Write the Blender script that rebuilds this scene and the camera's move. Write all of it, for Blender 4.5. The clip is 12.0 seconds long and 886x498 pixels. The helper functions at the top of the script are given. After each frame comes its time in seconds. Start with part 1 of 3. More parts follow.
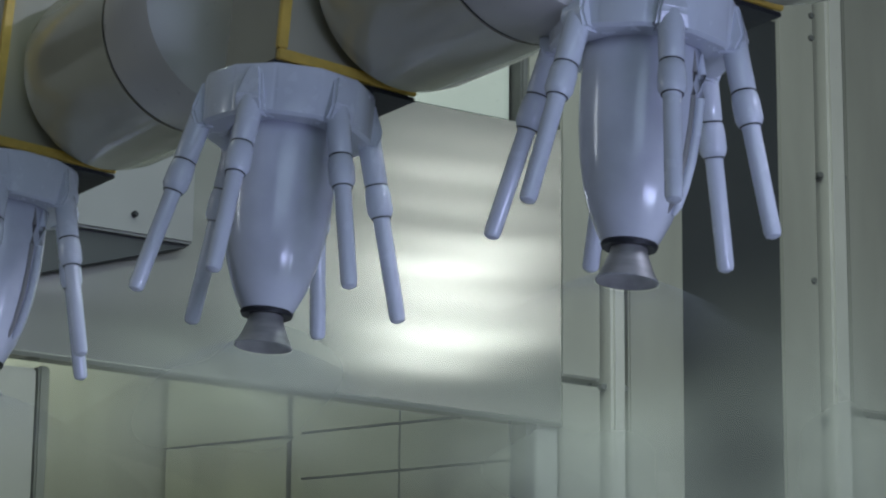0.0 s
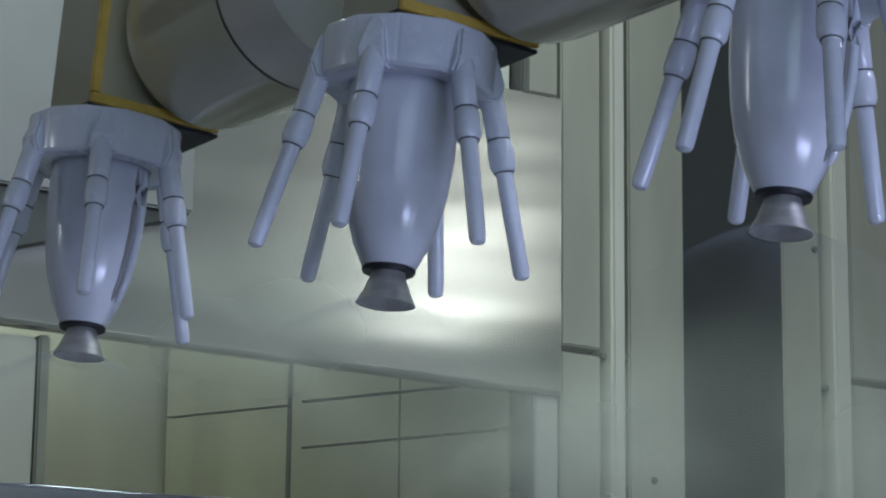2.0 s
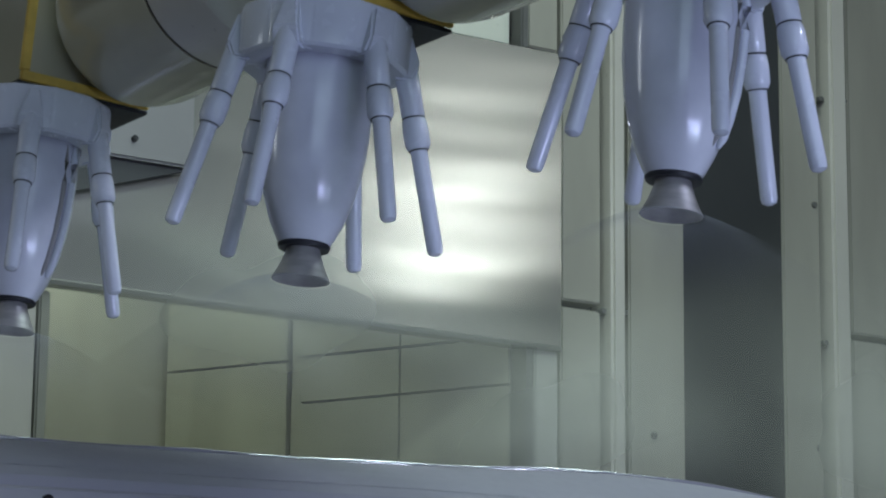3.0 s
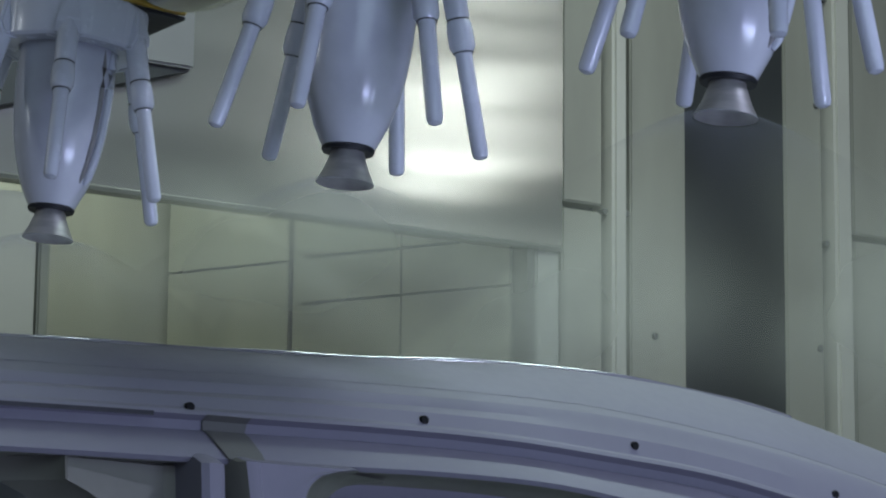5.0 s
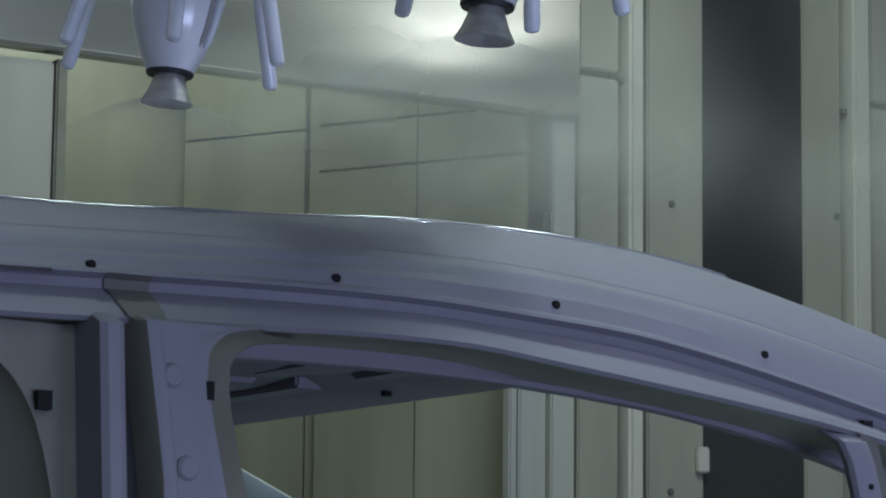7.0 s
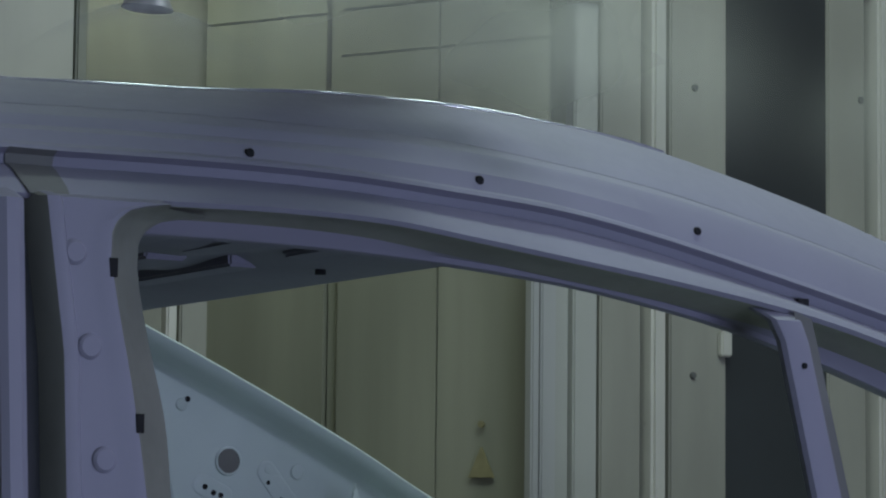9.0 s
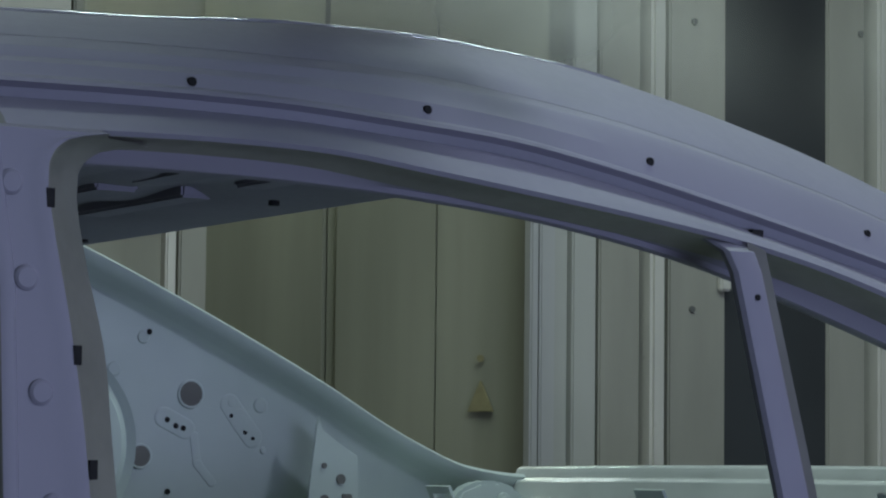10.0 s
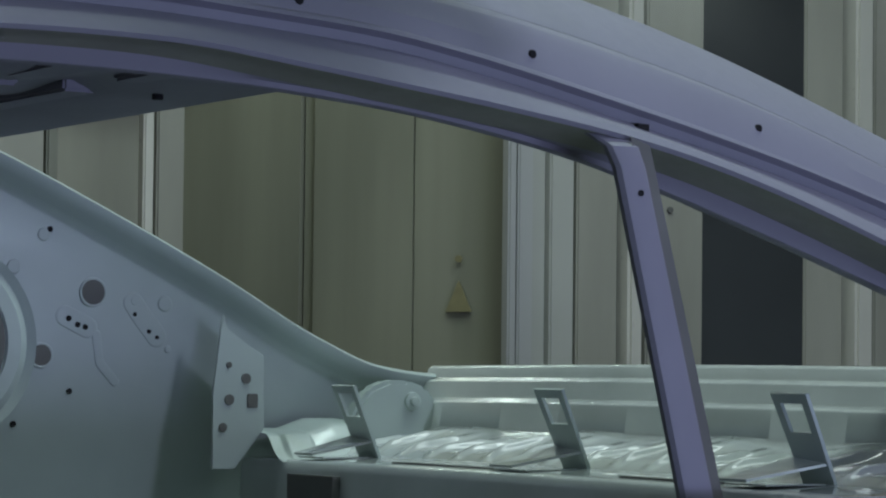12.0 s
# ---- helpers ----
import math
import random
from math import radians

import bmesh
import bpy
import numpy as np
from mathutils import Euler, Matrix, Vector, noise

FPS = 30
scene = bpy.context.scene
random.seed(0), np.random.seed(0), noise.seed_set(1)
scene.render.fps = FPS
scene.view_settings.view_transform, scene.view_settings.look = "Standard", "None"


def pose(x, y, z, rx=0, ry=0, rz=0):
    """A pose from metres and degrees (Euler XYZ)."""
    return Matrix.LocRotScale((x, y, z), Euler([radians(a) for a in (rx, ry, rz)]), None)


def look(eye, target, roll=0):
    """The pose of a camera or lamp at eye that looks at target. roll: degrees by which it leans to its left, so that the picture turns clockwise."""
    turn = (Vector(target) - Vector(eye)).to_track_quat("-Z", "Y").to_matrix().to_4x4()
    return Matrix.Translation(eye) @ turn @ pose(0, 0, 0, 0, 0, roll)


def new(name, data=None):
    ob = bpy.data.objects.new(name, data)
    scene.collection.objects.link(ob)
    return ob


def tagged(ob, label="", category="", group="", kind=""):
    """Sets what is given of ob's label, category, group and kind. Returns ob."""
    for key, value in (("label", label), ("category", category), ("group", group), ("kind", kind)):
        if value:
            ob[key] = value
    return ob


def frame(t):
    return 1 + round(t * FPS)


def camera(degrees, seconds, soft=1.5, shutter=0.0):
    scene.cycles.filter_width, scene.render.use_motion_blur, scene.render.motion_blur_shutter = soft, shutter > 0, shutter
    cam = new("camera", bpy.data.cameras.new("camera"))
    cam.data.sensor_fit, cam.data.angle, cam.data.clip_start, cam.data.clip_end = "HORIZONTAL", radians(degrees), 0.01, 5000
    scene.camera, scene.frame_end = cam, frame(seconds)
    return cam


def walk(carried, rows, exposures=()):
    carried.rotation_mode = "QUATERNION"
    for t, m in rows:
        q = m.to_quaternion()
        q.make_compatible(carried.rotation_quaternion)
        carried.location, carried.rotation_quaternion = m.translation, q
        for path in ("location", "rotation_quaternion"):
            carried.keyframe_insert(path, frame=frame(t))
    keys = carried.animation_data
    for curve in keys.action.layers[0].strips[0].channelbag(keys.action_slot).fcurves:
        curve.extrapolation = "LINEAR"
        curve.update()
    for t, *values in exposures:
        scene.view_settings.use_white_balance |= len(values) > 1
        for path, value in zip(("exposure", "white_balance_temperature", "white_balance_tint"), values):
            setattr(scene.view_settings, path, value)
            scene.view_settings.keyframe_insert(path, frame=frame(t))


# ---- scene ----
# ---------------------------------------------------------------- camera
cam = camera(17.82, 12.0, soft=2.2)
EYE = 1.55


def aim(yaw, pitch):
    return pose(0, 0, EYE, 0, 0, yaw) @ pose(0, 0, 0, pitch) @ pose(0, 0, 0, 0, -0.621, 0) @ pose(0, 0, 0, 90)


walk(cam, [(t, aim(a, b)) for t, a, b in (
    (0.0, -32.179, 14.455), (0.5, -32.176, 14.451), (1.0, -32.176, 14.38), (1.5, -32.180, 14.175),
    (2.0, -32.182, 13.827), (2.5, -32.186, 13.423), (3.0, -32.192, 12.921), (3.2, -32.193, 12.7),
    (4.0, -32.195, 11.89), (4.8, -32.195, 11.11), (5.0, -32.187, 10.908), (5.5, -32.138, 10.331),
    (6.0, -32.126, 9.6), (6.5, -32.098, 8.951), (6.7, -32.025, 8.62), (7.2, -31.775, 8.02),
    (7.8, -31.537, 7.43), (8.3, -31.460, 6.92), (8.5, -31.449, 6.654), (9.0, -31.437, 5.88),
    (9.5, -31.446, 5.197), (10.0, -31.466, 4.545), (10.5, -31.464, 4.01), (10.8, -31.489, 3.685),
    (11.0, -31.541, 3.478), (11.5, -31.713, 3.012), (12.0, -31.932, 2.533))], exposures=((0.0, 0.04), (6.0, 0.03), (9.0, 0.02), (12.0, 0.13)))

# ---------------------------------------------------------------- world and lights
world = bpy.data.worlds.new("booth_air")
scene.world = world
world.use_nodes = True
world.node_tree.nodes["Background"].inputs[0].default_value = (0.55, 0.6, 0.55, 1)
world.node_tree.nodes["Background"].inputs[1].default_value = 0.05


def lamp(name, place, target, size_x, size_y, watts, color):
    data = bpy.data.lights.new(name, "AREA")
    data.shape, data.size, data.size_y, data.energy, data.color = "RECTANGLE", size_x, size_y, watts, color
    ob = new(name, data)
    ob.matrix_basis = look(place, target)
    return ob


# unseen booth lamps: one bright one by the rear near corner, softer ones along the ceiling, plus fill added from the
# near wall and in the niche
lamp("rear_near_tube", (5.77, 1.25, 4.19), (3.2, 5.2, 2.95), 0.40, 0.36, 5.2, (0.93, 0.98, 0.96))
lamp("near_high_tube", (3.3, 0.0, 4.1), (1.6, 2.4, 2.3), 0.4, 0.2, 31, (0.66, 0.72, 1.0))
lamp("near_side_tube", (1.9, -0.9, 1.25), (1.4, 2.3, 1.85), 1.8, 0.25, 32, (0.52, 0.58, 1.0))
lamp("front_far_tube", (-1.1, 3.9, 3.1), (1.5, 2.5, 2.35), 0.14, 0.8, 5.5, (0.86, 0.94, 1.0))
# broad unseen fill, added to lift everything that faces the near wall
lamp("near_wall_fill", (0.8, -0.95, 2.9), (2.6, 4.6, 2.2), 3.0, 1.2, 21, (0.60, 0.80, 1.0))
lamp("near_low_panel", (2.3, -0.95, 1.08), (2.0, 3.0, 1.5), 1.6, 0.22, 4, (0.72, 1.0, 0.96))
lamp("far_ceiling_tube", (2.2, 4.40, 4.4), (2.2, 4.85, 0), 3.8, 0.4, 17, (0.84, 1.0, 0.98))
# unseen lamps, added short and apart so the roof crest glints in pieces
for lamp_x in (2.23, 2.70, 3.25):
    lamp("middle_ceiling_glint_lamp", (lamp_x, 2.75, 4.4), (lamp_x - 0.2, 2.8, 0), 0.26, 0.35, 15, (0.78, 1.0, 0.95))
# unseen fill, added to brighten the niche walls
lamp("niche_fill", (2.75, 5.75, 3.15), (2.85, 5.85, 0), 0.8, 0.3, 3.4, (0.84, 1.0, 0.86))


# ---------------------------------------------------------------- materials
def mat(name, color, rough=0.5, metal=0.0, var=0.12, scale=6.0, bump=0.0, fine=80.0, coat=0.0, stretch=(1, 1, 1), tint=None, spec=0.5):
    m = bpy.data.materials.new(name)
    m.use_nodes = True
    nt = m.node_tree
    b = nt.nodes["Principled BSDF"]
    b.inputs["Metallic"].default_value = metal
    b.inputs["Coat Weight"].default_value = coat
    b.inputs["Coat Roughness"].default_value = 0.12
    b.inputs["Specular IOR Level"].default_value = spec
    tc = nt.nodes.new("ShaderNodeTexCoord")
    mp = nt.nodes.new("ShaderNodeMapping")
    mp.inputs["Scale"].default_value = stretch
    nt.links.new(tc.outputs["Object"], mp.inputs["Vector"])
    n1, n2 = nt.nodes.new("ShaderNodeTexNoise"), nt.nodes.new("ShaderNodeTexNoise")
    n1.inputs["Scale"].default_value, n1.inputs["Detail"].default_value = scale, 6
    n2.inputs["Scale"].default_value, n2.inputs["Detail"].default_value = fine, 3
    for n in (n1, n2):
        nt.links.new(mp.outputs["Vector"], n.inputs["Vector"])
    ramp = nt.nodes.new("ShaderNodeValToRGB")
    lo = [c * (1 - var) for c in color] if tint is None else tint
    ramp.color_ramp.elements[0].position, ramp.color_ramp.elements[1].position = 0.32, 0.68
    ramp.color_ramp.elements[0].color, ramp.color_ramp.elements[1].color = (*lo, 1), (*[min(1, c * (1 + var * 0.5)) for c in color], 1)
    nt.links.new(n1.outputs["Fac"], ramp.inputs["Fac"])
    nt.links.new(ramp.outputs["Color"], b.inputs["Base Color"])
    rr = nt.nodes.new("ShaderNodeMapRange")
    rr.inputs["To Min"].default_value, rr.inputs["To Max"].default_value = max(0.02, rough - 0.08), min(1, rough + 0.1)
    nt.links.new(n2.outputs["Fac"], rr.inputs["Value"])
    nt.links.new(rr.outputs["Result"], b.inputs["Roughness"])
    if bump:
        bp = nt.nodes.new("ShaderNodeBump")
        bp.inputs["Strength"].default_value, bp.inputs["Distance"].default_value = bump, 0.004
        nt.links.new(n1.outputs["Fac"], bp.inputs["Height"])
        nt.links.new(bp.outputs["Normal"], b.inputs["Normal"])
    return m


def mist(name, density, scale=9.0, color=(0.62, 0.66, 0.72), low=0.3):
    m = bpy.data.materials.new(name)
    m.use_nodes = True
    nt = m.node_tree
    nt.nodes.remove(nt.nodes["Principled BSDF"])
    out = nt.nodes["Material Output"]
    tr, df, mx = nt.nodes.new("ShaderNodeBsdfTransparent"), nt.nodes.new("ShaderNodeBsdfDiffuse"), nt.nodes.new("ShaderNodeMixShader")
    df.inputs["Color"].default_value = (*color, 1)
    tc, n1 = nt.nodes.new("ShaderNodeTexCoord"), nt.nodes.new("ShaderNodeTexNoise")
    n1.inputs["Scale"].default_value, n1.inputs["Detail"].default_value = scale, 1.5
    nt.links.new(tc.outputs["Object"], n1.inputs["Vector"])
    at = nt.nodes.new("ShaderNodeAttribute")
    at.attribute_name = "thin"
    mr, mu = nt.nodes.new("ShaderNodeMapRange"), nt.nodes.new("ShaderNodeMath")
    mr.inputs["From Min"].default_value, mr.inputs["From Max"].default_value = low, 0.75
    mr.inputs["To Max"].default_value = density
    mu.operation = "MULTIPLY"
    nt.links.new(n1.outputs["Fac"], mr.inputs["Value"])
    nt.links.new(mr.outputs["Result"], mu.inputs[0])
    nt.links.new(at.outputs["Fac"], mu.inputs[1])
    nt.links.new(mu.outputs["Value"], mx.inputs["Fac"])
    nt.links.new(tr.outputs["BSDF"], mx.inputs[1])
    nt.links.new(df.outputs["BSDF"], mx.inputs[2])
    nt.links.new(mx.outputs["Shader"], out.inputs["Surface"])
    return m


CREAM = mat("cream_wall_paint", (0.375, 0.365, 0.305), 0.34, 0, 0.22, 1.6, 0.06, 40, stretch=(3, 3, 0.6))
NICHE = mat("niche_wall_paint", (0.335, 0.33, 0.25), 0.36, 0, 0.24, 1.6, 0.05, 40, stretch=(3, 3, 0.25))
PALE = mat("pale_panel_paint", (0.47, 0.47, 0.42), 0.35, 0, 0.12, 2, 0.04, 40)
POST = mat("bright_post_paint", (0.60, 0.58, 0.51), 0.3, 0, 0.1, 3, 0.03, 40)
SILVER = mat("silver_post", (0.47, 0.47, 0.45), 0.4, 0.2, 0.1, 5, 0.02, 60, stretch=(1, 1, 0.2))
SHEET = mat("brushed_sheet_metal", (0.44, 0.44, 0.41), 0.17, 0.7, 0.03, 1.0, 0.0, 1.6, stretch=(0.4, 1, 4))
SEAL = mat("dark_joint_seal", (0.13, 0.13, 0.12), 0.7, 0, 0.2, 10)
DARK = mat("dark_slot_and_hood_shade", (0.040, 0.044, 0.046), 0.5, 0, 0.35, 1.1, 0.05, 20)
GLASS = mat("pale_window_film", (0.66, 0.68, 0.58), 0.3, 0, 0.06, 2)
FLOOR = mat("booth_floor_grating", (0.27, 0.27, 0.25), 0.6, 0.3, 0.3, 8, 0.2)
BELL = mat("glossy_white_plastic", (0.74, 0.77, 0.86), 0.24, 0, 0.07, 7, 0.03, 60, coat=0.25, tint=(0.58, 0.61, 0.70))
HOUSING = mat("smudged_white_plastic", (0.76, 0.78, 0.86), 0.20, 0, 0.07, 6, 0.03, 60, coat=0.3, tint=(0.47, 0.49, 0.57))
JOINT = mat("niche_joint", (0.22, 0.22, 0.175), 0.6, 0, 0.2, 10)
RUBBER = mat("black_rubber", (0.015, 0.016, 0.02), 0.5, 0, 0.2, 20)
CUP = mat("worn_titanium_cup", (0.46, 0.45, 0.44), 0.42, 0.45, 0.3, 30, 0.05, 120, stretch=(1, 1, 3))
ARM = mat("glossy_grey_arm_paint", (0.42, 0.40, 0.31), 0.18, 0, 0.12, 4, 0.10, 12, coat=0.5)
ARM_LIGHT = mat("light_grey_cover", (0.54, 0.52, 0.50), 0.3, 0, 0.08, 4, 0.04)
YELLOW = mat("yellow_tape", (0.62, 0.42, 0.08), 0.5, 0, 0.3, 25)
BODY = mat("grey_primer", (0.222, 0.216, 0.262), 0.62, 0, 0.06, 5, 0.02, 90, spec=0.3)
# body primer made glossy, only for the bead that makes the roof glints
GLINT_BEAD = mat("glossy_glint_primer", (0.222, 0.216, 0.262), 0.12, 0, 0.06, 5, 0.03, 90, coat=1.0)
BODY_IN = mat("grey_green_primer", (0.44, 0.51, 0.48), 0.32, 0, 0.08, 6, 0.04, 90, coat=0.2)
SHELF = mat("glossy_shelf_primer", (0.52, 0.56, 0.54), 0.10, 0, 0.1, 9, 0.16, 60, coat=0.9)
# olive undercoat of reveals and joints; under the rail it also paints shade
ECOAT_SHADE = mat("olive_undercoat_and_shade", (0.20, 0.20, 0.17), 0.55, 0, 0.15, 12, 0.03)
HOLE = mat("black_hole", (0.006, 0.006, 0.007), 0.9, 0, 0.1)
SPRAY = mist("paint_mist", 0.34)
HAZE = mist("drifting_haze", 0.60, 1.9, (0.52, 0.53, 0.46), 0.12)
HOOD = mat("dull_grey_steel", (0.245, 0.24, 0.238), 0.4, 0, 0.08, 4, 0.03)
SIGN = mat("yellow_sign", (0.30, 0.265, 0.14), 0.5, 0, 0.2, 30)


# ---------------------------------------------------------------- mesh tools
def smooth(bm, angle=35):
    lim = radians(angle)
    for f in bm.faces:
        f.smooth = True
    for e in bm.edges:
        if len(e.link_faces) == 2 and e.calc_face_angle(0) > lim:
            e.smooth = False


def part(name, bm, material, parent=None, label="", angle=35, place=None):
    bmesh.ops.recalc_face_normals(bm, faces=bm.faces[:])
    smooth(bm, angle)
    me = bpy.data.meshes.new(name)
    bm.to_mesh(me)
    bm.free()
    me.materials.append(material)
    ob = new(name, me)
    if parent:
        ob.parent = parent
    if place is not None:
        ob.matrix_basis = place
    if label:
        ob["label"] = label
    return ob


def thing(name, label, category, group="", place=None):
    ob = new(name)
    if place is not None:
        ob.matrix_basis = place
    return tagged(ob, label, category, group)


def box(x0, x1, y0, y1, z0, z1, bevel=0.0, bm=None):
    bm = bm or bmesh.new()
    r = bmesh.ops.create_cube(bm, size=1)
    bmesh.ops.scale(bm, vec=(x1 - x0, y1 - y0, z1 - z0), verts=r["verts"])
    bmesh.ops.translate(bm, vec=((x0 + x1) / 2, (y0 + y1) / 2, (z0 + z1) / 2), verts=r["verts"])
    if bevel:
        es = list({e for v in r["verts"] for e in v.link_edges})
        bmesh.ops.bevel(bm, geom=es, offset=bevel, segments=2, affect="EDGES")
    return bm


def grid(rows, closed=False, cap=False, bm=None):
    """A skin over rows of points; closed joins each row's ends."""
    bm = bm or bmesh.new()
    vs = [[bm.verts.new(p) for p in row] for row in rows]
    n = len(rows[0])
    for a, b in zip(vs, vs[1:]):
        for i in range(n if closed else n - 1):
            j = (i + 1) % n
            try:
                bm.faces.new((a[i], a[j], b[j], b[i]))
            except ValueError:
                pass
    if cap and closed:
        bm.faces.new(vs[0])
        bm.faces.new(vs[-1])
    return bm


def lathe(profile, n=40, bm=None, squash=1.0, cap=True):
    rows = [[(r * math.cos(a), r * squash * math.sin(a), z) for a in [2 * math.pi * i / n for i in range(n)]] for r, z in profile]
    return grid(rows, True, cap, bm)


def tube(points, radii, n=16, bm=None):
    """A round bar through points with a radius at each."""
    rows = []
    for i, p in enumerate(points):
        a, b = Vector(points[max(i - 1, 0)]), Vector(points[min(i + 1, len(points) - 1)])
        q = (b - a).normalized().to_track_quat("Z", "Y")
        rows.append([tuple(Vector(p) + q @ Vector((radii[i] * math.cos(k), radii[i] * math.sin(k), 0))) for k in [2 * math.pi * j / n for j in range(n)]])
    return grid(rows, True, True, bm)


def curve(*pts):
    """A smooth function through (x, value) pairs, straight beyond its ends."""
    xs, ys = [p[0] for p in pts], [p[1] for p in pts]
    d = [(ys[i + 1] - ys[i]) / (xs[i + 1] - xs[i]) for i in range(len(xs) - 1)]
    m = [d[0]] + [(d[i] + d[i - 1]) / 2 for i in range(1, len(d))] + [d[-1]]

    def f(x):
        if x <= xs[0]:
            return ys[0] + m[0] * (x - xs[0])
        if x >= xs[-1]:
            return ys[-1] + m[-1] * (x - xs[-1])
        i = max(k for k in range(len(xs) - 1) if xs[k] <= x)
        h = xs[i + 1] - xs[i]
        s = (x - xs[i]) / h
        return (ys[i] * (1 + 2 * s) * (1 - s) ** 2 + m[i] * h * s * (1 - s) ** 2 + ys[i + 1] * s * s * (3 - 2 * s) + m[i + 1] * h * s * s * (s - 1))
    return f


def steps(a, b, n):
    return [a + (b - a) * i / n for i in range(n + 1)]


def prism(poly, y0, y1, bevel=0.0):
    """A plate: a polygon in (x, z) drawn out from y0 to y1."""
    bm = grid([[(x, y0, z) for x, z in poly], [(x, y1, z) for x, z in poly]], True, True)
    if bevel:
        bmesh.ops.bevel(bm, geom=bm.edges[:], offset=bevel, segments=2, affect="EDGES")
    return bm


# ---------------------------------------------------------------- the booth
WALL = 5.2


def structure(name, bm, material, label, category="wall"):
    return tagged(part(name, bm, material), label, category, kind="structure")


structure("floor", box(-4, 9, -1.2, 8.2, -0.1, 0.0), FLOOR, "dark steel grating floor of the paint booth", "floor")
structure("ceiling", box(-4, 9, -1.2, 8.2, 4.5, 4.6), PALE, "pale filter ceiling of the paint booth", "ceiling")
structure("wall_near", box(-4, 9, -1.2, -1.1, 0, 4.5), CREAM, "cream painted steel booth wall")
structure("wall_end_front", box(-4.1, -4, -1.2, 8.2, 0, 4.5), CREAM, "cream painted steel booth wall")
structure("wall_end_rear", box(9, 9.1, -1.2, 8.2, 0, 4.5), CREAM, "cream painted steel booth wall")
structure("wall_back", box(-4, 9, 8.2, 8.3, 0, 4.5), NICHE, "olive-cream rear wall of the niche")


def booth_wall():
    """The far wall: upright panels with recessed joints, posts and the dark slot."""
    def panel(name, x0, x1, z0, z1, material, y=WALL, depth=0.06, label="cream painted steel wall panel", bevel=0.004):
        return structure(name, box(x0, x1, y, y + depth, z0, z1, bevel), material, label)
    structure("wall_backing", box(3.60, 9, WALL + 0.42, WALL + 0.5, 0, 4.5), SEAL, "dark joint backing behind the wall panels")
    structure("wall_backing_joint", box(3.60, 3.92, WALL + 0.075, WALL + 0.4, 0, 4.5), SEAL, "dark joint backing behind the wall panels")
    structure("wall_backing_side", box(4.27, 9, WALL + 0.075, WALL + 0.4, 0, 4.5), SEAL, "dark joint backing behind the wall panels")
    # jamb strip right of the niche
    panel("wall_strip_jamb", 3.522, 3.586, 0, 2.785, PALE)
    panel("wall_strip_low", 3.594, 3.705, 0, 2.868, CREAM)
    panel("wall_strip_high", 3.594, 3.705, 2.884, 4.5, CREAM)
    panel("wall_post", 3.717, 3.757, 0, 4.5, POST, WALL - 0.03, 0.09, "bright cream upright wall post", 0.008)
    panel("wall_strip_wide", 3.786, 3.9465, 0, 4.5, CREAM)
    panel("dark_slot", 3.94, 4.26, 0, 4.5, DARK, WALL + 0.008, 0.02, "dark blue-grey panel inside a recessed wall slot")
    panel("slot_header", 3.948, 4.246, 3.86, 4.5, CREAM, WALL - 0.002, 0.009)
    panel("wall_strip_bolted", 4.247, 4.362, 0, 4.5, CREAM)
    panel("wall_post", 4.381, 4.434, 0, 4.5, POST, WALL - 0.03, 0.09, "bright cream upright wall post", 0.008)
    panel("wall_panel_low", 4.460, 5.6, 0, 2.888, CREAM)
    panel("wall_panel_high", 4.460, 5.6, 2.904, 4.5, CREAM)
    panel("wall_panel_end", 5.61, 9.0, 0, 4.5, CREAM)
    # left of the niche
    panel("wall_panel_left", -4, 2.30, 0, 2.74, CREAM)
    panel("niche_post", 2.31, 2.335, 0, 2.75, JOINT, WALL + 0.01, 0.2, "dark upright edge of the niche")
    # panes of the window over the sheet
    panel("clerestory_window", 2.65, 3.47, 3.475, 4.3, GLASS, WALL + 0.03, 0.03, "pale window pane above the metal sheet")
    panel("clerestory_frame", 3.476, 3.496, 3.46, 4.5, SEAL, WALL - 0.01, 0.05, "dark window frame strip")
    panel("wall_strip_top", 3.50, 3.584, 3.47, 4.5, CREAM)
    panel("wall_panel_top", -4, 2.64, 3.475, 4.5, HOOD, WALL + 0.03, 0.05)


booth_wall()


def metal_sheet():
    """The large hanging sheet, slightly dished, with a turned lower lip."""
    nx, nz = 60, 60
    rows = []
    for j in range(nz + 1):
        z = 2.772 + (3.462 - 2.772) * j / nz
        rows.append([(x, WALL - 0.012 + 0.0008 * math.sin(5.1 * x + 3 * z) + 0.0006 * math.sin(23 * z + 2.6 * math.sin(2.4 * x + 0.6)) + 0.00010 * math.sin(75 * z - 9 * (x - 3.1) ** 2), z) for x in steps(1.2, 3.586, nx)])
    bm = grid(rows)
    bm2 = grid([[(x, WALL - 0.012 + dy, 2.772 + dz) for x in steps(1.2, 3.586, nx)] for dy, dz in ((0, 0), (-0.004, -0.004), (-0.002, -0.012), (0.03, -0.014))], bm=bm)
    structure("metal_sheet", bm2, SHEET, "large brushed metal sheet hung on the booth wall", "wall panel")


metal_sheet()


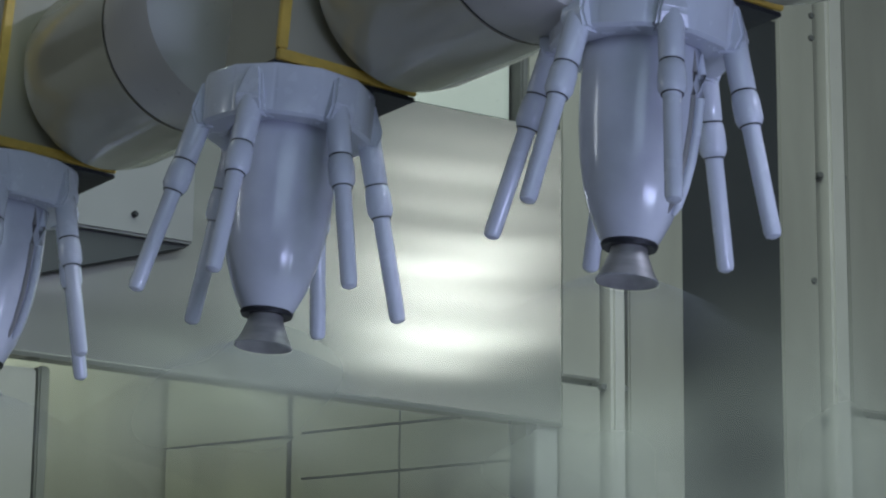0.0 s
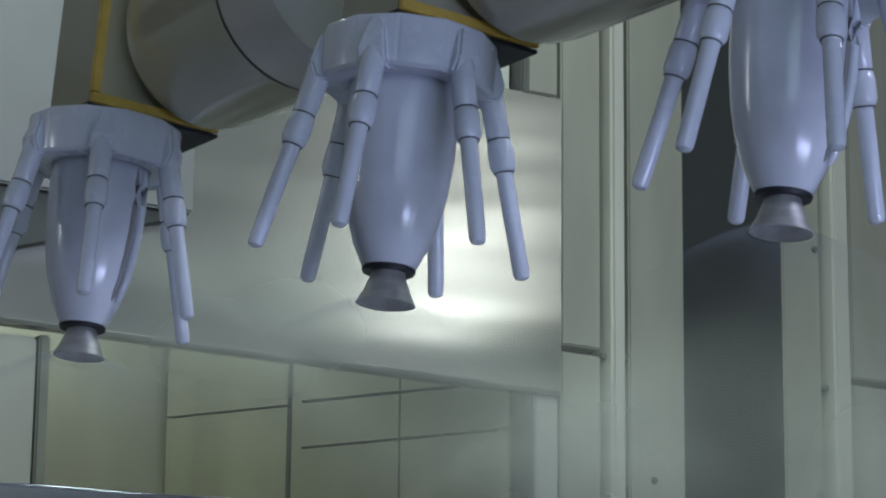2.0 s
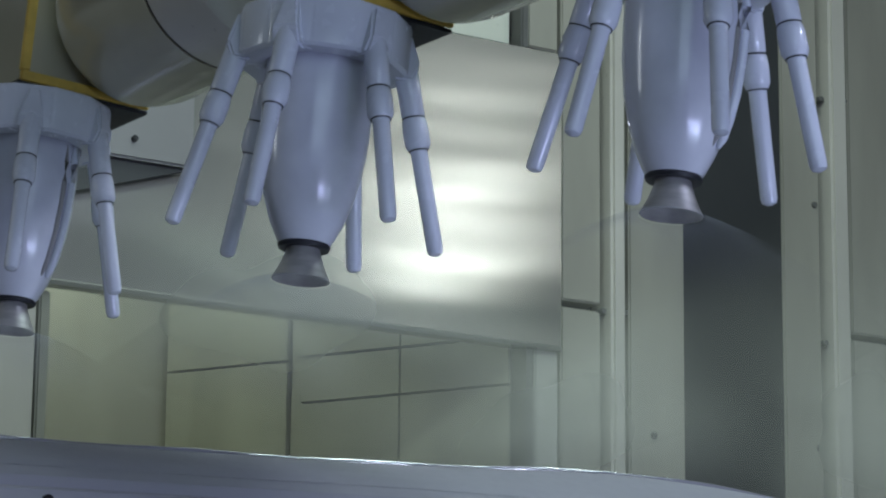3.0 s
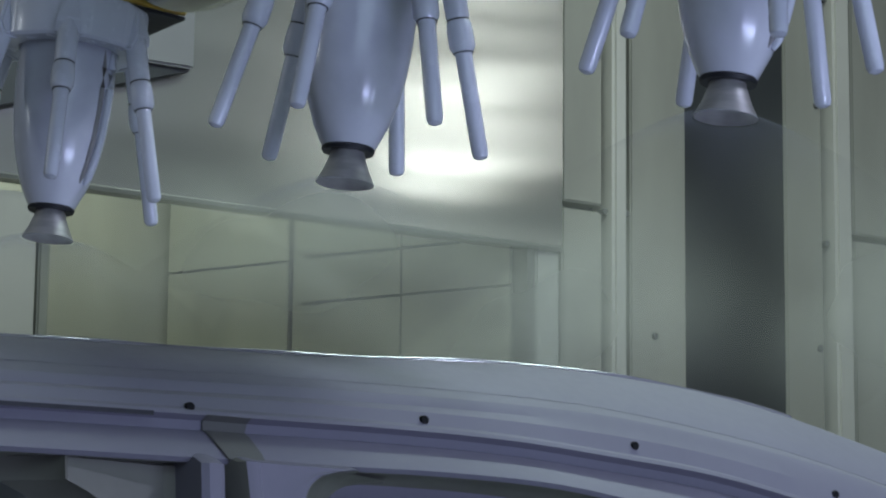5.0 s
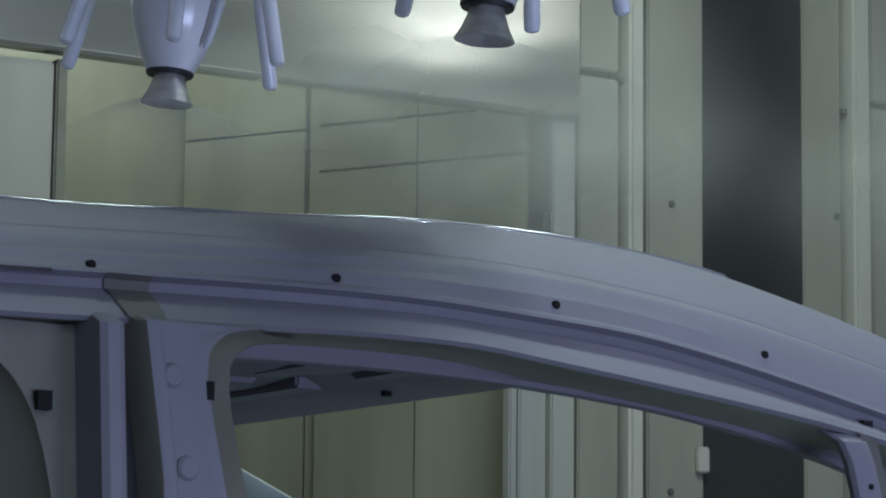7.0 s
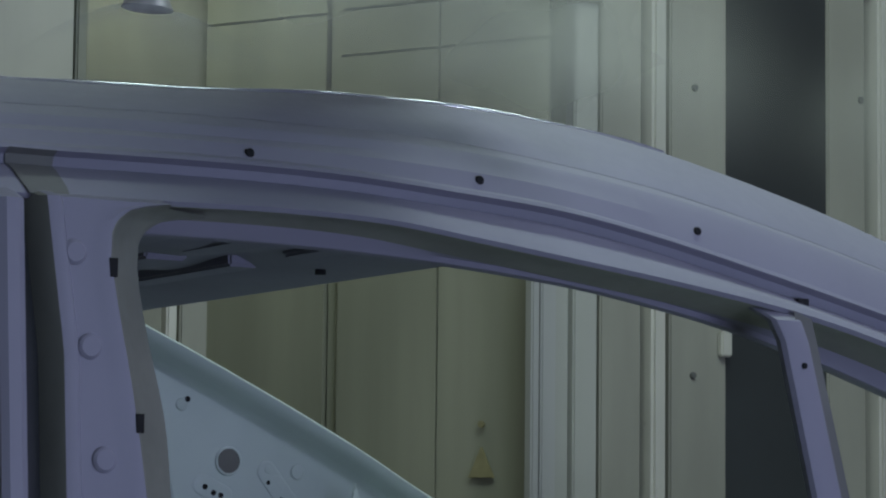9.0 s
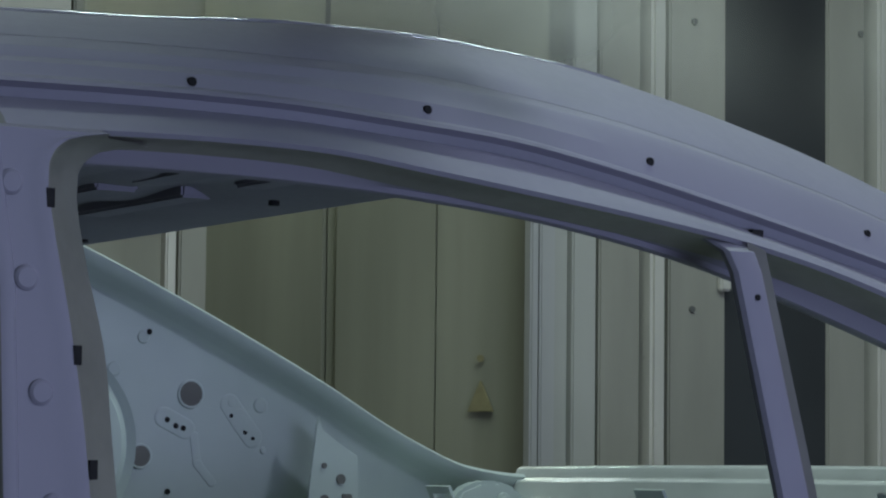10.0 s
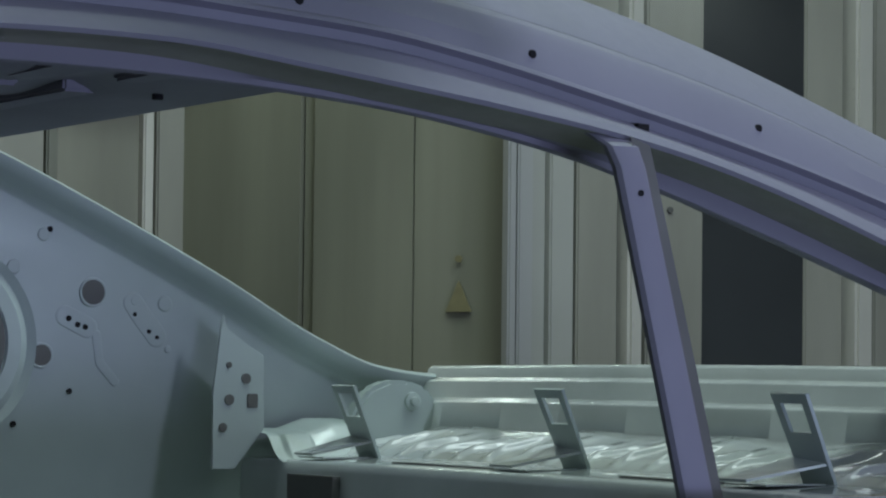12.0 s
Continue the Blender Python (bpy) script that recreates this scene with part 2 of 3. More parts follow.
def hood():
    """The pale box that juts out of the sheet, deeper towards its far end."""
    t = thing("wall_hood", "pale grey steel hood jutting from the metal sheet", "hood")
    top, low = 3.46, 3.035
    part("hood_face", box(0.9, 2.615, WALL - 0.06, WALL - 0.03, low, top, 0.005), HOOD, t)
    # upright wedge plate; its dark colour stands for the shade below the hood
    part("hood_underside", prism([(2.612, low - 0.002), (0.9, low - 0.002), (0.9, 2.50)], WALL - 0.045, WALL - 0.025), DARK, t, "sloping wedge under the hood, its shade put into the colour")
    for x in (2.475, 2.1, 1.7):
        y = WALL - 0.06
        part("bolt", box(x - 0.006, x + 0.006, y - 0.012, y + 0.004, 3.072, 3.084, 0.003), RUBBER, t)
    return t


hood()


def bolts():
    for x, z in ((4.355, 3.897), (4.353, 3.838), (4.372, 3.484), (4.446, 3.49), (4.345, 3.211), (3.772, 2.874), (3.711, 2.87), (3.854, 2.594), (4.347, 2.61), (4.371, 2.87), (3.85, 1.93)):
        bm = lathe([(0.001, -0.004), (0.007, -0.004), (0.0085, 0.0), (0.0085, 0.02)], 10)
        b = part("wall_bolt", bm, SEAL, place=pose(x, WALL - 0.002, z, -90))
        tagged(b, "small dark bolt head in the wall panel", "bolt", "bolts of the wall")


bolts()


def niche():
    """The recess under the sheet: an oblique panelled wall, a pale return and its lintel."""
    p0, d = Vector((3.52, 5.27, 0)), Vector((-0.26, 0.5, 0)).normalized()

    def slab(name, a, b, z0, z1, material, off=0.0, label="olive-cream steel panel of the niche wall"):
        n = Vector((-d.y, d.x, 0))
        q0, q1 = p0 + d * a + n * off, p0 + d * b + n * off
        rows = [[(q0 + n * k).to_tuple()[:2] + (z,) for z in (z0, z1)] + [(q1 + n * k).to_tuple()[:2] + (z,) for z in (z1, z0)] for k in (0.0, 0.04)]
        bm = grid(rows, True, True)
        structure(name, bm, material, label)
    slab("niche_backing", 0, 1.05, 0, 3.2, JOINT, -0.05, "dark joints behind the niche panels")
    seams = ((0.0, 0.285), (0.29, 0.56), (0.60, 0.95))
    for a, b in seams:
        for z0, z1 in ((0, 2.68), (2.686, 2.79), (2.797, 3.2)) if a < 0.55 else ((0, 2.785), (2.791, 3.2)):
            slab("niche_panel", a, b, z0, z1, NICHE)
    slab("niche_pillar", 0.566, 0.594, 0, 3.2, NICHE, -0.012)
    structure("niche_return", box(2.0, 3.08, 6.14, 6.2, 0, 3.2), CREAM, "pale return wall of the niche")
    structure("niche_jamb_low", box(3.475, 3.52, WALL + 0.02, WALL + 0.1, 0, 2.195), PALE, "pale lower jamb of the niche")
    structure("niche_lintel", box(2.3, 3.6, WALL + 0.02, 8.2, 3.2, 3.3), NICHE, "olive-cream ceiling of the niche")
    structure("niche_jamb", box(3.495, 3.514, WALL - 0.005, WALL + 0.1, 2.2, 2.77), SEAL, "dark door jamb of the niche")


niche()


def silver_posts():
    t = thing("double_post", "pair of bright silver upright posts before the niche", "post")
    for x, w in ((3.398, 0.021), (3.423, 0.040)):
        part("post", box(x, x + w, WALL - 0.02, WALL + 0.01, 0, 2.33, 0.004), SILVER, t)
    t = thing("pale_post", "slim white upright post in the niche", "post")
    part("post", box(2.53, 2.553, WALL + 0.02, WALL + 0.05, 0, 2.33, 0.004), POST, t)
    part("cream_strip", box(2.565, 2.628, WALL + 0.03, WALL + 0.05, 0, 2.33, 0.004), CREAM, t)
    t = thing("warning_sign", "small faded yellow triangular warning sign", "sign")
    t.matrix_basis = pose(3.4025, 5.390, 1.69, 0, 0, -62.5)
    part("sign_plate", prism([(-0.033, 0), (0.033, 0), (0, 0.07)], -0.004, 0.0035, 0.001), SIGN, t)
    part("sign_knob", lathe([(0.001, 0), (0.008, 0), (0.008, 0.006)], 12), SIGN, t, "dull round knob", place=pose(0, 0.001, 0.12, 90))
    t = thing("switch_box", "small white switch box on the wall panel", "switch")
    part("switch_body", box(3.92, 3.95, WALL - 0.02, WALL, 1.975, 2.035, 0.004), POST, t)


silver_posts()


# ---------------------------------------------------------------- the spraying robots
def finger(t, angle):
    """A charging electrode: sleeve, collar, rod."""
    c, s = math.cos(angle), math.sin(angle)
    top, tip = Vector((0.086 * c, 0.086 * s, 0.226)), Vector((0.139 * c, 0.139 * s, 0.006))

    def at(k):
        return tuple(top.lerp(tip, k))
    sleeve = part("electrode", tube([at(k) for k in (0, 0.02, 0.30, 0.305, 0.315, 0.32, 0.36, 0.44, 0.465, 0.48)],
                                    [0.0105, 0.0130, 0.0125, 0.0117, 0.0117, 0.0127, 0.0138, 0.0138, 0.0115, 0.0090], 20), BELL, t)
    part("rod", tube([at(k) for k in (0.46, 0.48, 0.97, 0.99, 1.0)], [0.0095, 0.0090, 0.0086, 0.0072, 0.003], 18), BELL, sleeve)
    part("joint_line", tube([at(k) for k in (0.3065, 0.3135)], [0.0122, 0.0122]), RUBBER, sleeve)
    part("joint_line", tube([at(k) for k in (0.471, 0.476)], [0.0110, 0.0104]), RUBBER, sleeve)
    # the fin that carries it on the ring
    w = Vector((-s, c, 0)) * 0.0165
    o, i = Vector((c, s, 0)), Vector((0, 0, 1))
    pts = [(o * 0.080 + i * 0.256), (o * 0.0925 + i * 0.252), (o * 0.103 + i * 0.214), (o * 0.096 + i * 0.196), (o * 0.074 + i * 0.197)]
    rows = [[tuple(p + w * k * (0.45 if j < 2 else 1)) for j, p in enumerate(pts)] for k in (-1, 1)]
    bm = grid(rows, True, True)
    bmesh.ops.bevel(bm, geom=bm.edges[:], offset=0.0035, segments=3, affect="EDGES")
    part("fin", bm, BELL, t)


def robot(turn, spine):
    t = thing("spray_robot", "white rotary paint sprayer with electrode fingers on grey wrist", "robot", "spraying robots")
    part("housing", lathe([(0.024, 0.0), (0.027, 0.001), (0.030, 0.006), (0.039, 0.026), (0.0475, 0.054), (0.0535, 0.085), (0.0572, 0.120), (0.0585, 0.155), (0.0582, 0.185), (0.057, 0.21)], 64), HOUSING, t)
    part("end_ring", lathe([(0.018, -0.004), (0.0265, -0.0045), (0.0280, -0.001), (0.0265, 0.001)], 40), RUBBER, t, "black end ring")
    part("bell_cup", lathe([(0.0172, -0.002), (0.0182, -0.008), (0.0240, -0.024), (0.0296, -0.0350), (0.0304, -0.0372), (0.0292, -0.0376), (0.020, -0.030), (0.004, -0.026)], 48), CUP, t, "worn metal bell cup")
    if spine:
        # a narrow raised spine down one flank; the darker bar beside it paints a recess's shade
        prof = ((0.0590, 0.198), (0.0602, 0.175), (0.0602, 0.15), (0.0590, 0.12), (0.0553, 0.085), (0.0500, 0.058), (0.0440, 0.038), (0.0405, 0.029))
        for name, az, out, wide, m in (("spine", -54, 0.0012, 0.0050, BELL), ("groove_shade", -65, -0.0022, 0.0036, HOOD)):
            c, d = math.cos(radians(az)), math.sin(radians(az))
            w = [0.3] + [1.0] * 6 + [0.4]
            part(name, tube([((r + out) * c, (r + out) * d, z) for r, z in prof], [wide * k for k in w], 14), m, t)
    bm = lathe([(0.056, 0.205), (0.062, 0.1995), (0.088, 0.1985), (0.0925, 0.202), (0.0935, 0.25), (0.091, 0.2555), (0.05, 0.2565)], 12)
    bmesh.ops.rotate(bm, matrix=Matrix.Rotation(radians(turn + 15), 3, "Z"), verts=bm.verts[:])
    bmesh.ops.bevel(bm, geom=[e for e in bm.edges if e.is_manifold and abs(e.verts[0].co.z - e.verts[1].co.z) > 0.03], offset=0.004, segments=3, affect="EDGES")
    part("ring", bm, BELL, t, angle=30)
    for k in range(6):
        finger(t, radians(turn + 60 * k))
    # wrist: flange box with taped edges, then the arm that reaches over the near side
    y0, z0 = -0.060, 0.262
    part("wrist_box", box(-0.050, 0.115, y0, 0.062, z0, 0.56, 0.004), ARM, t, "grey wrist box")
    part("flange", box(-0.055, 0.118, y0 - 0.004, 0.045, 0.2568, 0.2615, 0.001), RUBBER, t, "dark flange plate")
    part("edge_tape", box(-0.052, 0.117, y0 - 0.008, y0 - 0.001, z0 + 0.0005, z0 + 0.013, 0.001), YELLOW, t, "yellow edge tape")
    part("edge_tape", box(-0.054, -0.042, y0 - 0.008, y0 - 0.001, z0 + 0.0135, 0.56, 0.001), YELLOW, t, "yellow edge tape")
    arm_dir = pose(0.085, y0 - 0.02, 0.360, 90, 0, 0)
    arm = part("arm", lathe([(0.06, 0.0), (0.105, 0.001), (0.1135, 0.006), (0.1165, 0.03), (0.118, 0.19), (0.118, 0.232)], 72), ARM, t, "glossy olive-grey arm", place=arm_dir)
    part("arm_core", lathe([(0.045, -0.03), (0.05, -0.02), (0.05, 0.01)], 32), RUBBER, arm)
    part("arm_seam", lathe([(0.1165, 0.2325), (0.1165, 0.2365)], 72), RUBBER, arm)
    part("arm_cover", lathe([(0.1175, 0.237), (0.119, 0.24), (0.121, 0.32), (0.117, 0.345), (0.09, 0.36), (0.03, 0.365)], 72), ARM_LIGHT, arm, "light grey arm cover")
    # thin drifting paint, in nested flared sheets
    for r1, z1 in ((0.22, -0.155),):
        bm = bmesh.new()
        lay = bm.verts.layers.float.new("thin")
        prev = None
        for k in range(11):
            f = k / 10
            r, z = 0.0316 + (r1 - 0.0316) * f, -0.0385 + (z1 + 0.0385) * f ** 1.4
            ringv = []
            for a in range(40):
                q = a * math.pi / 20
                v = bm.verts.new((r * math.cos(q), r * math.sin(q), z + 0.02 * f * math.sin(3 * q + r1 * 40)))
                v[lay] = (1 - f) ** 3
                ringv.append(v)
            if prev:
                for a in range(40):
                    bm.faces.new((prev[a], prev[(a + 1) % 40], ringv[(a + 1) % 40], ringv[a]))
            prev = ringv
        fog = part("paint_mist", bm, SPRAY, t, "thin fan of sprayed paint mist", angle=180)
        fog.visible_shadow = False
    for ob in t.children_recursive:
        if ob.matrix_basis == Matrix() and ob.parent != arm:
            for v in ob.data.vertices:
                if v.co.z > 0:
                    v.co.z *= 0.957
    return t


ROBOTS = [robot(k - 32.2, sp) for k, sp in ((37, True), (10, False), (43, True))]


def mist_puff(place, rx, ry, rz, seed):
    """A soft shallow dome of overspray that thins out to its rim."""
    t = thing("mist_cloud", "faint grey-green cloud of drifting paint overspray", "mist", "overspray clouds", pose(*place))
    t["kind"] = "stuff"
    bm = bmesh.new()
    lay = bm.verts.layers.float.new("thin")
    prev = None
    for k in range(19):
        f = max(k / 18, 0.002)
        ringv = []
        for a in range(48):
            q = a * math.pi / 24
            w = 1 + 0.18 * math.sin(2 * q + seed) + 0.10 * math.sin(5 * q + 2 * seed)
            v = bm.verts.new((rx * f * w * math.cos(q), -ry * (1 - f * f) + 0.05 * math.sin(3 * q + seed) * f ** 3, rz * f * w * math.sin(q)))
            v[lay] = (1 - f * f) ** 3
            ringv.append(v)
        if prev:
            for a in range(48):
                bm.faces.new((prev[a], prev[(a + 1) % 48], ringv[(a + 1) % 48], ringv[a]))
        else:
            bm.faces.new(ringv)
        prev = ringv
    ob = part("mist_layer", bm, HAZE, t, angle=180)
    ob.visible_shadow = False
    return t


CLOUDS = [(mist_puff(p, *r), p) for p, r in (((2.30, 4.3, 2.50), (0.66, 0.22, 0.40, 0.3)), ((3.20, 4.6, 2.46), (0.62, 0.2, 0.44, 1.7)), ((4.05, 4.8, 2.62), (0.46, 0.15, 0.55, 4.1)))]


# ---------------------------------------------------------------- the car body
zA = curve((-0.9, 1.74), (-0.2, 1.845), (0.4, 1.892), (0.896, 1.910), (1.056, 1.915), (1.227, 1.917), (1.349, 1.915), (1.476, 1.904), (1.61, 1.886), (1.751, 1.858), (1.875, 1.829), (1.977, 1.800), (2.3, 1.69))
zB = curve((-0.9, 1.705), (-0.2, 1.81), (0.4, 1.86), (0.926, 1.876), (1.205, 1.877), (1.325, 1.870), (1.45, 1.860), (1.55, 1.844), (1.682, 1.817), (1.821, 1.786), (1.942, 1.756), (2.3, 1.65))
zC = curve((-0.9, 1.66), (-0.2, 1.765), (0.4, 1.815), (1.018, 1.831), (1.133, 1.833), (1.247, 1.830), (1.337, 1.820), (1.43, 1.809), (1.559, 1.793), (1.688, 1.774), (1.781, 1.755), (1.9, 1.722), (2.3, 1.58))
zI = curve((-0.9, 1.64), (-0.2, 1.745), (0.4, 1.797), (0.95, 1.812), (1.224, 1.812), (1.406, 1.802), (1.536, 1.788), (1.736, 1.748), (1.9, 1.690), (2.3, 1.53))
zH = curve((0.6, 1.876), (0.887, 1.881), (1.129, 1.889), (1.368, 1.883), (1.615, 1.853), (1.885, 1.799), (2.1, 1.74))
MID = 2.80


def far_copy(bm):
    """Turns a near-side mesh into the far side's."""
    bmesh.ops.scale(bm, vec=(1, -1, 1), verts=bm.verts[:])
    bmesh.ops.translate(bm, vec=(0, 2 * MID, 0), verts=bm.verts[:])
    return bm


def cut(rows, a, b):
    return [row[a:b] for row in rows]


def rail_section(x):
    a, b, c, i = zA(x), zB(x), zC(x), zI(x) + 0.07 * max(0, x - 1.75)
    g = 0.4 * max(0, min(1, (x - 1.0) / 0.45))
    return [(x, y, z) for y, z in (
        (2.263, a + 0.0121), (2.254, a + 0.008), (2.246, a + 0.003), (2.241, a), (2.232, a - 0.001), (2.227, a - 0.006), (2.223, a - 0.012),
        (2.212, (a + b) / 2), (2.203, b + 0.006), (2.198, b + 0.0025), (2.187, b + 0.001), (2.184, b - 0.003), (2.194, b - 0.007),
        (2.198, b - 0.015), (2.190, b - 0.019), (2.166, c + 0.011), (2.158, c + 0.003), (2.162, c - 0.001), (2.20, c + 0.001), (2.214, c - 0.002),
        (2.218 + 0.030 * g, c - 0.006 + 0.002 * g), (2.222 + 0.040 * g, i + 0.003 + 0.008 * g), (2.225 + 0.037 * g, i + 0.002 * g), (2.235 + 0.033 * g, i - 0.002 + 0.002 * g), (2.32, i + 0.02))]


def rail(end=2.3, a0=0, a1=18, start=-0.9, n=128):
    return grid(cut([rail_section(x) for x in steps(start, end, n)], a0, a1))


ROOF_Y = (2.262, 2.275, 2.29, 2.31, 2.33, 2.35, 2.37, 2.39, 2.41)
ROOF_H = (0.012, 0.020, 0.026, 0.034, 0.040, 0.046, 0.050, 0.053, 0.056)
REAR_H = (0.012, 0.026, 0.038, 0.054, 0.067, 0.077, 0.084, 0.088, 0.090)


def rear(x):
    """How far the roof has turned into the rear pillar: 0 to 1."""
    f = max(0, min(1, (x - 1.0) / 0.75))
    return f * f * (3 - 2 * f)


def roof():
    rows = []
    for x in steps(-0.75, 1.52, 60) + [1.535, 1.542, 1.545]:
        a, lift = zA(x) - max(0, x - 1.52) * 1.2, 0.034 * rear(x)
        rows.append([(x, y, a + h + lift) for y, h in ((2.41, 0.056), (2.46, 0.062), (2.55, 0.070), (2.67, 0.076), (2.80, 0.078),
                                                      (2.93, 0.076), (3.05, 0.070), (3.14, 0.062), (3.19, 0.056))])
    return grid(rows)


def roof_edge(end):
    """The outer roof skin beside the rail, which runs on as the rear pillar's skin."""
    rows = []
    for x in steps(-0.75, end, 80):
        a, f = zA(x), rear(x)
        row = [(x, y, a + h * (1 - f) + g * f) for y, h, g in zip(ROOF_Y, ROOF_H, REAR_H)]
        if x > 1.53:
            row += [(x, 2.414, row[-1][2] - 0.004), (x, 2.414, a)]
        else:
            row += [(x, 2.4101, row[-1][2]), (x, 2.4102, row[-1][2])]
        rows.append(row)
    return grid(rows)


def header():
    """The rear edge beam of the roof, seen from below, with pressed ribs."""
    rows = []
    for y in steps(2.30, 3.34, 60):
        row = []
        for x, z in ((0.60, 1.868), (0.80, 1.866), (0.95, 1.862), (1.00, 1.858), (1.06, 1.852), (1.10, 1.846), (1.14, 1.851), (1.20, 1.851), (1.23, 1.845), (1.30, 1.842), (1.33, 1.849), (1.38, 1.849), (1.41, 1.841), (1.47, 1.838), (1.52, 1.836), (1.532, 1.838), (1.535, 1.885)):
            w = 0.5 + 0.5 * math.sin(y * 26)
            row.append((x, y, z + (0.006 * w if 1.1 < x < 1.4 else 0)))
        rows.append(row)
    return grid(rows)


def post_y(z):
    return 2.135 - (1.79 - z) * 0.10


def b_pillar(a0=0, a1=10):
    edge = curve((1.40, 0.995), (1.582, 0.984), (1.666, 0.974), (1.759, 0.959), (1.79, 0.956), (1.806, 0.9595), (1.816, 0.967), (1.824, 0.982), (1.829, 1.012))
    inner = curve((1.40, 1.052), (1.583, 1.039), (1.646, 1.035), (1.737, 1.017), (1.79, 1.012), (1.806, 1.016), (1.816, 1.026), (1.824, 1.045), (1.829, 1.08))
    rows = []
    for z in steps(1.30, 1.80, 24) + steps(1.804, 1.829, 7) + [1.836, 1.843]:
        e, i = edge(min(z, 1.829)) + 0.007, inner(min(z, 1.829)) + 0.004
        y = post_y(z)
        y += max(0, z - 1.829) * 3.5
        x0 = 0.917 - max(0, z - 1.70) * 0.10
        rows.append([(x, q, z) for x, q in ((x0 - 0.010, y + 0.05), (x0 - 0.004, y + 0.008), (x0, y), (x0 + 0.006, y - 0.002), (x0 + 0.012, y - 0.0005), (x0 + 0.015, y + 0.003),
                                            ((x0 + e) / 2 + 0.006, y + 0.003), (e - 0.014, y + 0.002), (e - 0.007, y), (e - 0.002, y + 0.001), (e + 0.002, y + 0.006), (e + 0.010, y + 0.030), (i - 0.008, y + 0.058), (i, y + 0.066), (i + 0.002, y + 0.10))])
    return grid(cut(rows[:-2] if a0 > 5 else rows, a0, a1))


def front_pillar(a0=0, a1=11):
    """The forward half of the centre pillar, before the dark door joint."""
    edge = curve((1.40, 0.842), (1.50, 0.838), (1.62, 0.832), (1.70, 0.822), (1.74, 0.812), (1.77, 0.796), (1.79, 0.776), (1.805, 0.745))
    rows = []
    for z in steps(1.30, 1.74, 16) + steps(1.75, 1.805, 6) + [1.825, 1.836, 1.843]:
        e = edge(min(z, 1.805))
        y = post_y(z) + 0.002 + max(0, z - 1.829) * 3.5
        rows.append([(x, q, z) for x, q in ((e - 0.04, y + 0.07), (e - 0.004, y + 0.035), (e, y + 0.022), (e + 0.006, y + 0.030), (max(e + 0.010, 0.848), y + 0.045), (0.857, y + 0.040), (0.862, y + 0.001), (0.868, y - 0.003), (0.879, y - 0.002), (0.886, y + 0.004), (0.891, y + 0.05))])
    return grid(cut(rows, a0, a1))


def joint_patch():
    """The dark gap over the centre pillar, flared where it meets the rail's crease."""
    rows = []
    for f in steps(-1, 1, 10):
        row = []
        for j, (x, y, z) in enumerate(rail_section(0.905)[11:21]):
            k = min(1, j / 7)
            row.append((0.909 + 0.007 * k + (0.022 - 0.008 * k * k) * f, y - 0.0025, z))
        rows.append(row)
    return grid(rows)


def quarter_pillar():
    rows = []
    for z in steps(1.30, 1.785, 24):
        f = (1.778 - z) / 0.288
        a, b = 1.671 + 0.064 * f, 1.699 + 0.068 * f
        g = 0.007 * max(0, (z - 1.74) / 0.04) ** 2
        y = 2.146 - (1.79 - z) * 0.04 + max(0, z - 1.762) * 1.6
        rows.append([(x, q, z) for x, q in ((a + 0.004 - g, y + 0.019), (a - g, y + 0.016), (a - 0.003 - g, y + 0.006), (a - g, y + 0.001), (a + 0.004 - g, y), (b - 0.003, y), (b, y + 0.002), (b + 0.001, y + 0.006), (b, y + 0.010), (b - 0.002, y + 0.014))])
    return grid(rows)


def far_side():
    """The inner panel of the far rear pillar: a rolled flange over a broad pressed sheet."""
    top = curve((1.30, 1.90), (1.50, 1.862), (1.556, 1.841), (1.724, 1.766), (1.913, 1.673), (2.02, 1.614), (2.075, 1.588), (2.13, 1.566), (2.18, 1.556), (2.24, 1.550), (2.45, 1.548))
    rows = []
    for x in steps(1.36, 2.30, 90):
        t = top(x)
        low = 1.30
        pts = [(3.43, t - 0.004), (3.39, t + 0.001), (3.378, t), (3.372, t - 0.004), (3.374, t - 0.012), (3.384, t - 0.022), (3.398, t - 0.030), (3.405, t - 0.036), (3.408, t - 0.044)]
        deep = [0.0, 0.006, 0.012, 0.02, 0.035, 0.045]
        for k, d in enumerate(deep):
            f = (k + 1) / len(deep)
            pts.append((3.410 + d, (t - 0.044) * (1 - f) + low * f))
        rows.append([(x, y, z) for y, z in pts])
    return grid(rows)


